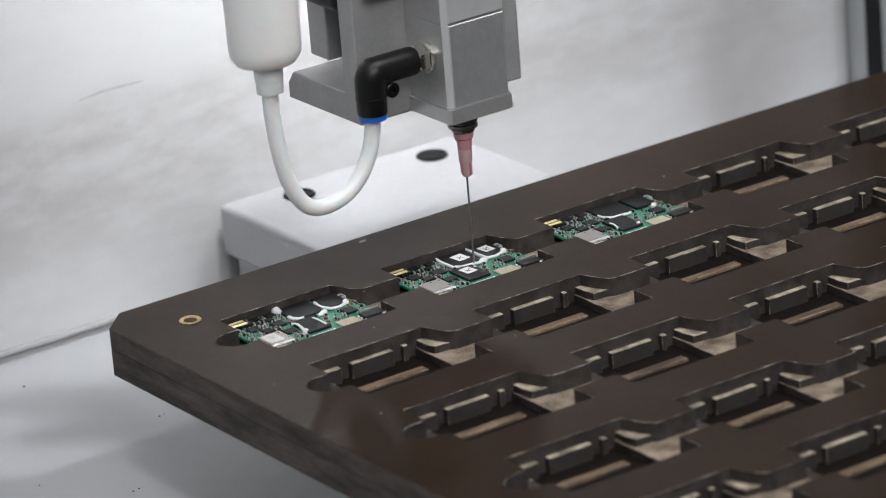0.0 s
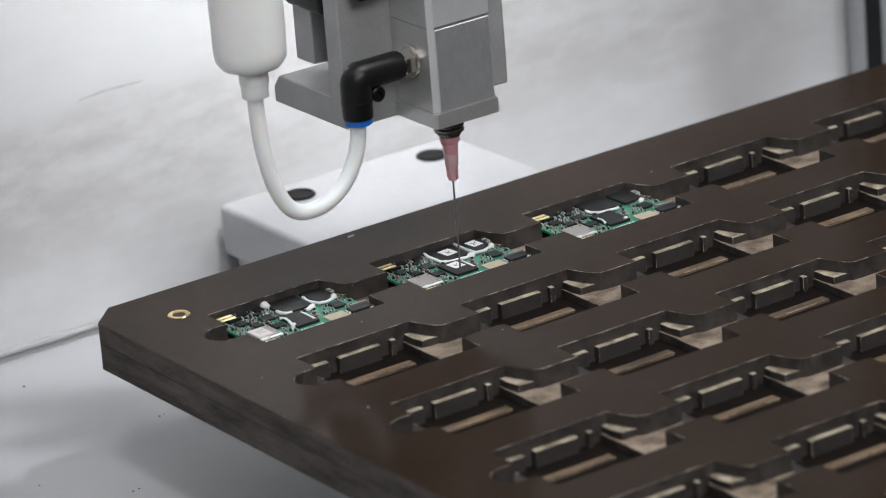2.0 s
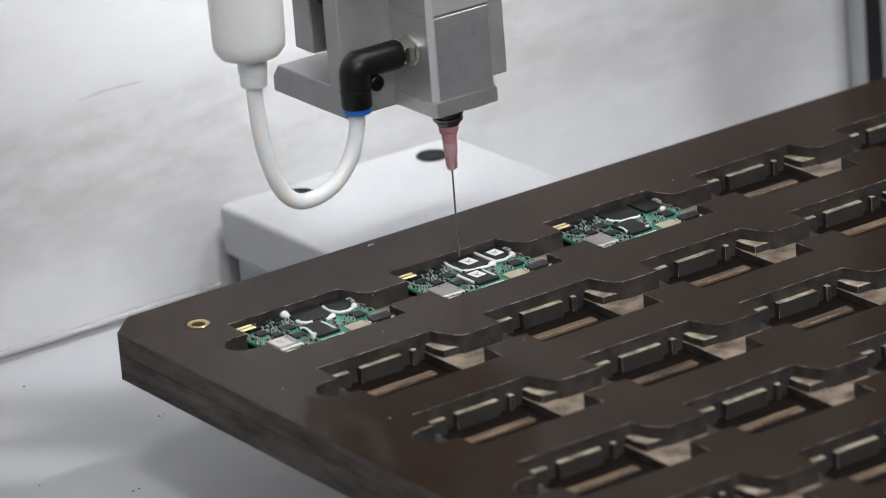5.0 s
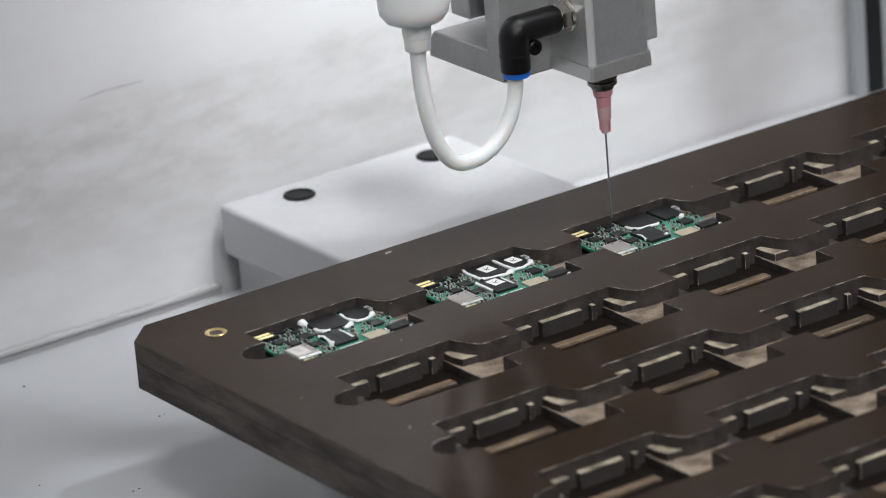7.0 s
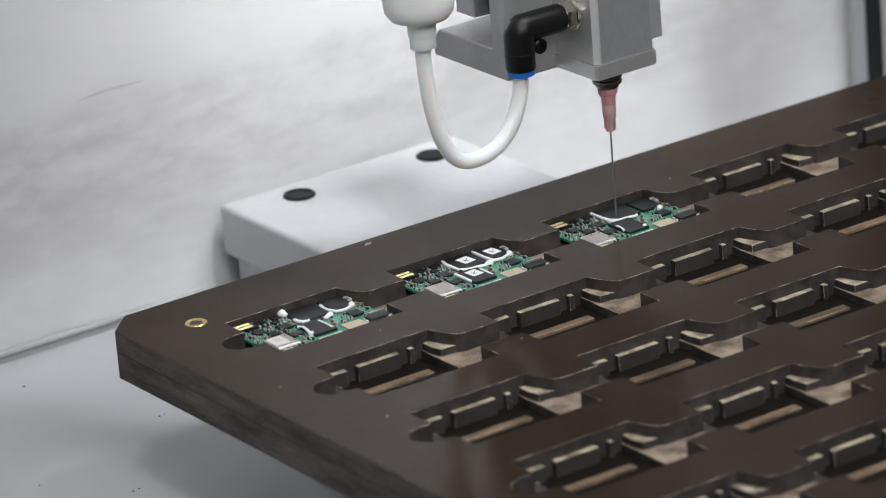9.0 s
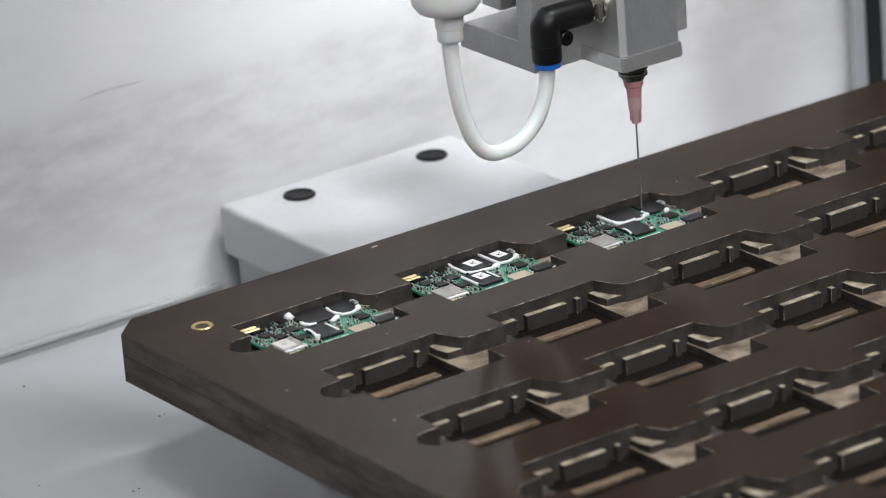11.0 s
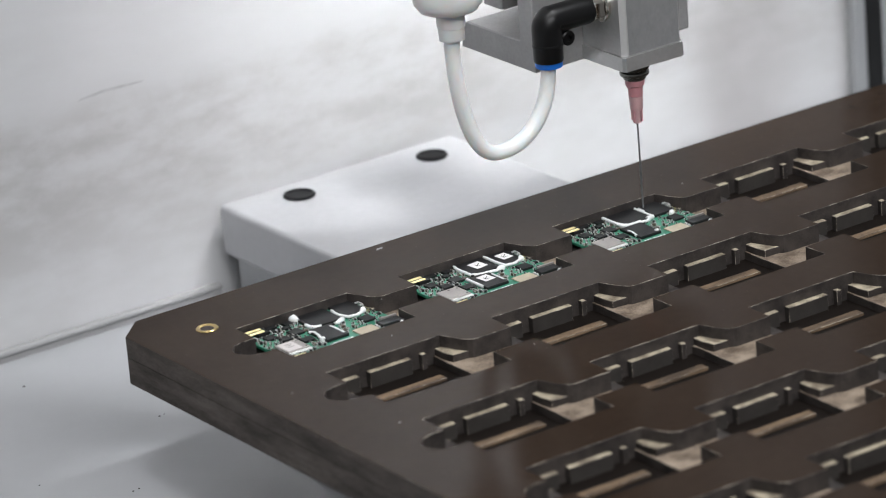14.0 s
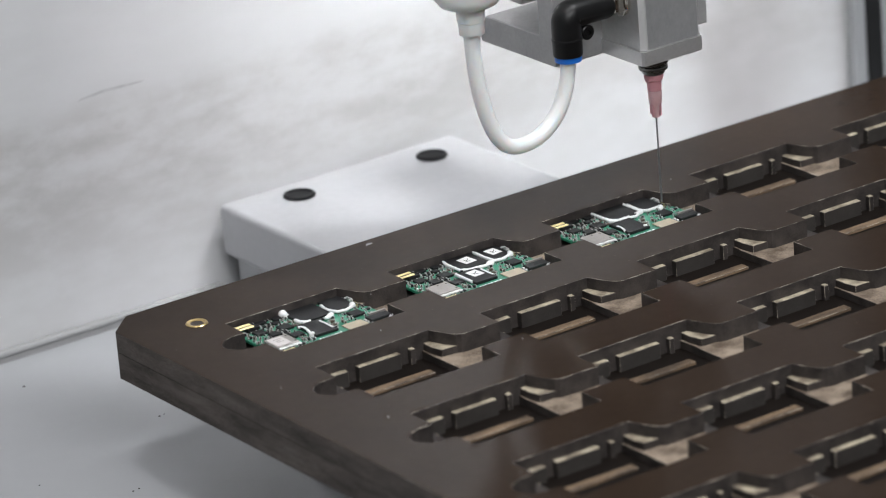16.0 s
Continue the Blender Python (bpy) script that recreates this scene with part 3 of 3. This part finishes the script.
def label_on(board, u, v, w, d):
    """A white paper label, a little askew on its chip, with a small printed arrow."""
    z = Z_PCB + 1.2
    lab = part("label", prism_bm(rect(u, v, w, d, 6), z + 0.005, z + 0.08), M_LABEL, board, "white square paper label")
    for du, dv, ww, dd, turn in ((0.3, 0.2, 3.0, 0.34, 42), (-0.75, -0.2, 0.34, 2.3, 4), (-0.1, -1.1, 1.9, 0.34, -8)):
        part("print_bar", prism_bm(rect(u + du, v + dv, ww, dd, turn), z + 0.085, z + 0.1), M_INK_HOLE, lab)


for spot in ((24.6, 4.4, 5.6, 6.4), (37.8, 4.8, 5.0, 6.2), (18.7, -9.6, 5.2, 6.2)):
    label_on(BOARDS[1], *spot)


def glue_bm(path, r):
    pts = []
    for (a, b) in zip(path, path[1:]):
        n = max(2, int(math.dist(a, b) / 0.8))
        pts += [(a[0] + (b[0] - a[0]) * k / n, a[1] + (b[1] - a[1]) * k / n) for k in range(n)]
    pts.append(path[-1])
    if isinstance(r, list):
        pts = path
        rad = list(r)
    else:
        rad = [r * (0.92 + 0.16 * rnd.random()) for _ in pts]
    rad[0] *= 0.75
    rad[-1] *= 1.05
    return tube_bm([(x, y, Z_PCB + 0.85 + 0.1 * rnd.random()) for x, y in pts], rad, 10)


def glue(board, path, r=0.75):
    return part("glue_bead", glue_bm(path, r), M_GLUE, board, "glossy white adhesive bead", smooth=True)


# ================= the dispensing head =================
TIP = (99.1, -7.6)
HEAD_Z = 0.9
Z_TIP = -2.5


def build_head():
    ob = empty("dispensing_head", "aluminium dispensing head with white bottle, tube and pink needle", "dispensing head")
    # mounting bracket
    bm = bmesh.new()
    side = [(14, 61.6), (65.6, 61.6), (65.6, 68.2), (61.4, 73.4), (24, 73.4), (24, 190), (14, 190)]
    ends = [[bm.verts.new((u, v, z)) for v, z in side] for u in (-38.2, 39.7)]
    bm.faces.new(ends[0][::-1])
    bm.faces.new(ends[1])
    for k in range(7):
        bm.faces.new((ends[0][k], ends[0][(k + 1) % 7], ends[1][(k + 1) % 7], ends[1][k]))
    bmesh.ops.recalc_face_normals(bm, faces=bm.faces[:])
    part("bracket", bm, M_ANOD, ob, "grey bead-blasted angle bracket", bevel=0.5, seg=1)
    part("slide", box_bm(-29.8, -4, 47, 60, 79, 190), M_ANOD, ob, bevel=0.5, seg=1)
    part("slide_rail", box_bm(-22, -4, 36, 44.9, 74.6, 190), M_POST, ob, bevel=0.5, seg=1)
    part("cable_gland", box_bm(-32.8, -16.5, 34, 62, 101.8, 124), M_BLACK, ob, "rounded black plastic gland", bevel=3, seg=4, smooth=True)
    # valve body
    c = 1.9
    x0, x1, y0, y1 = -14.0, 14.0, -13.2, 13.9
    poly = [(x0 + c, y0), (x1, y0), (x1, y1), (x0, y1), (x0, y0 + c)]
    part("valve_body", prism_bm(poly, 68.3, 102.5), M_ALU, ob, "brushed aluminium valve body", bevel=0.4, seg=1, edge=M_BRIGHT)
    part("face_plate", box_bm(-12.0, 13.6, -13.6, -13.25, 68.7, 102.1), M_PLATE, ob, "satin grey face plate", bevel=0.25, seg=1, edge=M_BRIGHT)
    part("corner_strip", prism_bm([(-14.1, y0 + 1.9), (-12.1, y0 - 0.1), (-11.9, y0 + 0.3), (-13.7, y0 + 2.1)], 68.4, 189), M_BRIGHT, ob, "chamfered edge with a painted highlight")
    part("valve_cap", prism_bm(poly, 102.7, 117.7), M_ALU, ob, "brushed aluminium upper body", bevel=0.4, seg=1, edge=M_BRIGHT)
    part("valve_cap", prism_bm(poly, 117.9, 190), M_ALU, ob, "brushed aluminium upper body", bevel=0.4, seg=1, edge=M_BRIGHT)
    part("face_plate", box_bm(-12.0, 13.6, -13.6, -13.25, 103.2, 117.4), M_PALE, ob, "pale satin face plate", bevel=0.25, seg=1, edge=M_BRIGHT)
    part("face_plate", box_bm(-12.0, 13.6, -13.6, -13.25, 118.1, 189), M_PALE, ob, "pale satin face plate", bevel=0.25, seg=1, edge=M_BRIGHT)
    poly = [(-14.8 + c * 0.5, -14.0), (14.8, -14.0), (14.8, 13.9), (-14.8, 13.9), (-14.8, -14.0 + c * 0.7)]
    part("flange", prism_bm(poly, 62.3, 68.2), M_ALU, ob, "bottom flange", bevel=0.45, seg=1, edge=M_BRIGHT)
    # luer nut, hub, needle
    part("luer_nut", lathe_bm([(4.0, 52.8), (4.6, 53.4), (4.6, 54.6), (5.9, 55.0), (6.1, 55.8), (5.9, 56.5), (5.0, 56.9), (5.0, 57.4), (6.2, 57.8), (6.4, 58.7), (6.2, 59.5), (5.3, 59.9), (5.3, 60.4), (6.2, 60.8), (6.2, 62.4)], 36), M_NUT, ob, "dark steel ridged luer nut", smooth=True)
    hub = part("needle_hub", lathe_bm([(0, 34.3), (1.5, 34.3), (1.7, 35), (2.0, 39.5), (2.6, 40.2), (2.9, 45.8), (0, 45.8)], 28), M_PINK, ob, "pink translucent needle hub", smooth=True)
    part("hub_skirt", lathe_bm([(2.9, 45.9), (3.1, 50.2), (3.9, 50.6), (4.1, 52.9), (0, 52.9)], 28), M_MAUVE, hub, "darker mauve skirt", smooth=True)
    for sgn in (-1, 1):
        part("hub_wing", box_bm(2.8 * sgn - 0.9, 2.8 * sgn + 0.9, -1.2, 1.2, 49.6, 52.6), M_MAUVE, hub, bevel=0.3, seg=1)
    for k in range(4):
        part("hub_rib", box_bm(1.4, 2.6, -0.4, 0.4, 35.2, 41.5), M_MAUVE, hub).matrix_basis = pose(0, 0, 0, 0, 0, 20 + 90 * k)
    part("needle", lathe_bm([(0.25, Z_TIP), (0.38, Z_TIP + 0.02), (0.38, 34.6)], 16), M_NEEDLE, ob, "thin steel needle", smooth=True)
    part("air_fitting", box_bm(-33.5, -17.5, 4.5, 13.95, 114.6, 140), M_BLACK, ob, "black air fitting", bevel=1.5, seg=3, smooth=True)
    part("air_collar", lathe_bm([(4.2, 0), (4.6, 0.4), (4.6, 2.5)], 28, pose(-13.5, 9, 116, 0, 90, 0)), M_BLUE, ob, "blue release collar", smooth=True)
    # elbow fitting on the body
    zf = 87.6
    m = pose(-14, 0, zf, 0, -90, 0)
    part("hex_nut", lathe_bm([(6.3, 0.1), (6.3, 1.2), (5.9, 1.6), (6.0, 6.6), (5.4, 7.0)], 6, m), M_STEEL, ob, "shiny hexagonal nut")
    part("nut_collar", lathe_bm([(6.6, 0.02), (6.6, 1.3), (6.2, 1.6)], 32, m), M_STEEL, ob, smooth=True)
    pts = [(-20.5, 0, zf), (-22, 0, zf), (-38.3, 0, zf)]
    pts += [(-38.3 - 3.2 * math.sin(a), 0, zf - 3.2 * (1 - math.cos(a))) for a in [radians(q) for q in range(15, 91, 15)]]
    pts += [(-41.5, 0, 79), (-41.5, 0, 71.9), (-41.5, 0, 71.2)]
    rad = [5.4, 5.8, 5.8] + [6.1] * 6 + [6.1, 6.1, 5.9]
    part("elbow", tube_bm(pts, rad, 32), M_BLACK, ob, "black push-in elbow", smooth=True)
    part("elbow_lip", lathe_bm([(6.15, 77.2), (6.35, 77.9), (6.15, 78.6)], 32, pose(-41.5, 0, 0)), M_BLACK, ob, smooth=True)
    part("set_screw", lathe_bm([(3.0, -8), (3.0, 0.5), (3.1, 5.6), (2.6, 6), (1.3, 6), (1.3, 4.8), (0, 4.8)], 24, pose(-32.2, 4, 78.6, 90, 0, 0)), M_BLACK, ob, smooth=True)
    part("collet_ring", lathe_bm([(4.6, 68.6), (5.5, 68.9), (5.6, 71.4), (0, 71.3)], 32, pose(-41.5, 0, 0)), M_BLUE, ob, "blue release collar", smooth=True)
    # the loop of tube
    ua, ub, zb = -41.8, -87.0, 94.0
    pts = []
    um = -66.6                 # lowest point of the loop
    for k in range(0, 25):
        a = math.pi / 2 * k / 24
        pts.append((um + (ua - um) * math.cos(a) ** 0.95, 0, 71.0 - 31.3 * math.sin(a) ** 0.95))
    for k in range(1, 33):
        a = math.pi / 2 * (1 - k / 32)
        pts.append((um + (ub - um) * math.cos(a) ** 0.78, 0, 91.0 - 51.3 * math.sin(a) ** 0.95))
    pts.append((ub, 0, zb))
    part("feed_tube", tube_bm(pts, 3.15, 24), M_TUBE, ob, "white flexible feed tube", smooth=True)
    # bottle
    bot = part("bottle", lathe_bm([(5.6, 102.2), (8, 102.8), (11.4, 104.0), (13.6, 107.0), (14.0, 110.5), (14.2, 130), (14.4, 190)], 48, pose(ub - 0.2, 0, 0)), M_MILK, ob, "milky white supply bottle", smooth=True)
    part("nozzle", lathe_bm([(4.0, 91.3), (5.1, 91.5), (5.2, 96.4), (5.6, 96.8), (5.8, 103.2)], 36, pose(ub + 0.3, 0, 0)), M_MILK, bot, smooth=True)
    # work light high on the head, a glowing diffuser deep in a dark hood
    lamp = look((-0.029, -0.112, 0.490), (0.052, 0.195, 0.095))
    # unseen hood, added and deepened to narrow the beam on the wall
    hood = bmesh.new()
    prof = [(34, 30), (34, -105), (37, -105), (37, 33), (0, 33)]
    lathe_bm(prof[::-1], 40, None, hood)
    hood_ob = part("light_hood", hood, M_STAND, ob, "dark unseen hood that narrows the work light")
    hood_ob.matrix_basis = lamp
    part("light_diffuser", lathe_bm([(0, 26), (33, 26), (33, 28), (0, 28)], 40), M_GLOW, hood_ob, "glowing white diffuser")
    return ob


HEAD = build_head()

# ================= glue and movement =================
TRAY_Y = [(0.0, 0.0), (0.5, 4.2), (1.0, 8.4), (1.5, 8.4), (2.5, 8.4), (2.9, 8.2), (3.5, 3.65), (4.0, -1.2), (4.3, -3.2), (5.0, -6.0), (6.0, -18.4), (6.3, -18.55), (7.0, -18.55),
          (7.5, -14.3), (8.0, -10.15), (8.5, -5.8), (8.75, -4.3), (9.0, -4.15), (9.9, -4.2), (10.4, -5.0), (10.9, -8.0), (11.5, -12.8), (12.0, -17.0), (12.3, -17.7), (12.5, -17.7),
          (13.0, -15.8), (13.5, -15.8), (14.0, -12.2), (14.5, -6.9), (14.8, -4.7), (15.0, -4.5), (16.0, -4.7)]
HEAD_XZ = [(0.0, 0.0, 0.0), (1.0, 0.0, 0.0), (1.15, -0.2, 0.0), (1.5, -2.6, 0.0), (2.0, -6.7, 0.0), (2.4, -10.1, 0.0), (2.5, -10.4, 0.0), (4.2, -10.4, 0.0), (4.5, -10.4, 0.3), (4.9, -9.0, 4.5), (5.9, 52.0, 4.5),
           (6.3, 61.0, 4.0), (6.5, 68.5, 3.2), (6.8, 68.7, 0.2), (7.0, 68.7, 0.0), (8.6, 68.7, 0.0), (9.0, 71.2, 0.0), (9.9, 80.0, 0.0), (10.4, 84.1, 0.0), (11.5, 84.2, 0.0),
           (12.0, 84.2, 0.0), (12.2, 84.0, 0.4), (12.5, 83.5, 2.2), (13.0, 83.9, 2.4), (13.3, 84.8, 1.0), (13.5, 85.0, 0.2), (14.5, 84.8, 0.0), (15.0, 87.2, 0.0), (15.5, 91.1, 0.0), (16.0, 94.5, 0.0)]


def at(rows, t, k=1):
    t = max(t, rows[0][0])
    for a, b in zip(rows, rows[1:]):
        if a[0] <= t <= b[0]:
            return a[k] + (b[k] - a[k]) * (t - a[0]) / (b[0] - a[0])
    return rows[-1][k]


# beads that are there from the start
glue(BOARDS[0], [(15.6, 11.4), (16.0, 9.8), (16.4, 7.0)], [1.6, 2.0, 0.9])
glue(BOARDS[0], [(16.2, 1.5), (16.3, -1.6), (17.6, -3.6), (19.9, -4.2)], 0.8)
glue(BOARDS[0], [(25.4, -6.0), (27.4, -5.6), (28.6, -5.0), (29.8, -4.2), (30.3, -3.6)], [0.7, 1.1, 1.3, 1.1, 0.7])
glue(BOARDS[0], [(32.0, 7.0), (31.3, 3.0), (31.2, 0.3), (32.9, -3.5), (36.6, -4.4), (39.4, -3.2)], 0.68)
glue(BOARDS[0], [(39.2, -3.3), (40.8, -2.1), (41.2, -1.7), (41.4, -1.5)], [0.8, 1.3, 1.4, 0.9])
glue(BOARDS[0], [(12.9, -6.0), (14.2, -8.0), (13.6, -12.0), (12.6, -15.4)], 0.68)
glue(BOARDS[0], [(12.7, -15.2), (12.6, -16.4), (12.6, -17.0)], [0.9, 1.35, 0.9])
glue(BOARDS[0], [(22.3, -6.6), (22.6, -9.6), (22.4, -16.6)], 0.6)
glue(BOARDS[1], [(17.4, 11.0), (16.5, 7.0), (16.7, -2.2), (20.2, -4.4), (23.8, -4.8), (27.6, -5.4)], 0.68)
glue(BOARDS[1], [(27.2, -5.4), (28.8, -5.0), (30.6, -4.5), (31.2, -4.2)], [0.85, 1.4, 1.3, 0.8])
glue(BOARDS[1], [(32.0, 10.6), (32.0, 1.4), (32.5, -3.5), (36.4, -4.2), (40.6, -2.4)], 0.68)
glue(BOARDS[1], [(40.4, -2.5), (41.5, -1.9), (41.9, -1.6)], [0.85, 1.5, 0.9])
glue(BOARDS[2], [(16.2, 2.4), (16.6, -1.6), (19.0, -3.8), (23.8, -4.2), (26.6, -4.8), (28.0, -4.2)], 0.62)
glue(BOARDS[2], [(14.0, -8.6), (14.4, -11.0), (13.2, -15.6)], 0.55)
glue(BOARDS[2], [(22.2, -15.8), (22.4, -16.9), (22.4, -17.6)], [0.7, 1.1, 0.6])
glue(BOARDS[2], [(38.2, -5.2), (39.6, -4.4), (40.6, -4.0)], [0.8, 1.2, 0.8])

FRESH = []       # beads that the needle lays: object, time


def lay(board, col, t0, t1, step=0.1, r=0.75):
    n = round((t1 - t0) / step)
    for k in range(n):
        ta, tb = t0 + k * step, t0 + (k + 1) * step
        q = []
        for t in (ta - 0.01, (ta + tb) / 2, tb + 0.02):
            q.append((TIP[0] + at(HEAD_XZ, t) - col * PU, TIP[1] - at(TRAY_Y, t)))
        bead = part("glue_bead", tube_bm([(x, y, Z_PCB + 0.9) for x, y in q], [r * 0.96, r, r * 1.02], 10), M_GLUE, board, "fresh white adhesive bead", smooth=True)
        FRESH.append((bead, ta))


lay(BOARDS[1], 1, 0.0, 1.0, 0.125, 0.6)
lay(BOARDS[1], 1, 2.5, 4.2, 0.1, 0.7)
lay(BOARDS[2], 2, 7.0, 9.6, 0.1, 0.68)
lay(BOARDS[2], 2, 10.0, 10.4, 0.1, 1.0)
lay(BOARDS[2], 2, 10.4, 12.1, 0.1, 0.7)
lay(BOARDS[2], 2, 13.5, 16.0, 0.1, 0.7)


def motions():
    rows = [(t, pose(0, y / 1000, TOP / 1000)) for t, y in TRAY_Y]
    walk(TRAY, rows)
    for i, b in enumerate(BOARDS):
        walk(b, [(t, pose(i * PU / 1000, y / 1000, TOP / 1000)) for t, y in TRAY_Y])
    walk(HEAD, [(t, pose((TIP[0] + x) / 1000, TIP[1] / 1000, (TOP + HEAD_Z + z) / 1000)) for t, x, z in HEAD_XZ])
    for bead, t in FRESH:
        low, there = pose(0, 0, -0.0022), pose(0, 0, 0)
        rows = [(0.0, low if t > 0 else there)]
        if t > 0:
            if t > 0.1:
                rows.append((t, low))
            rows.append((t + 0.1, there))
        rows.append((16.0, there)) if t < 15.85 else rows.append((16.0, low))
        walk(bead, rows)


motions()
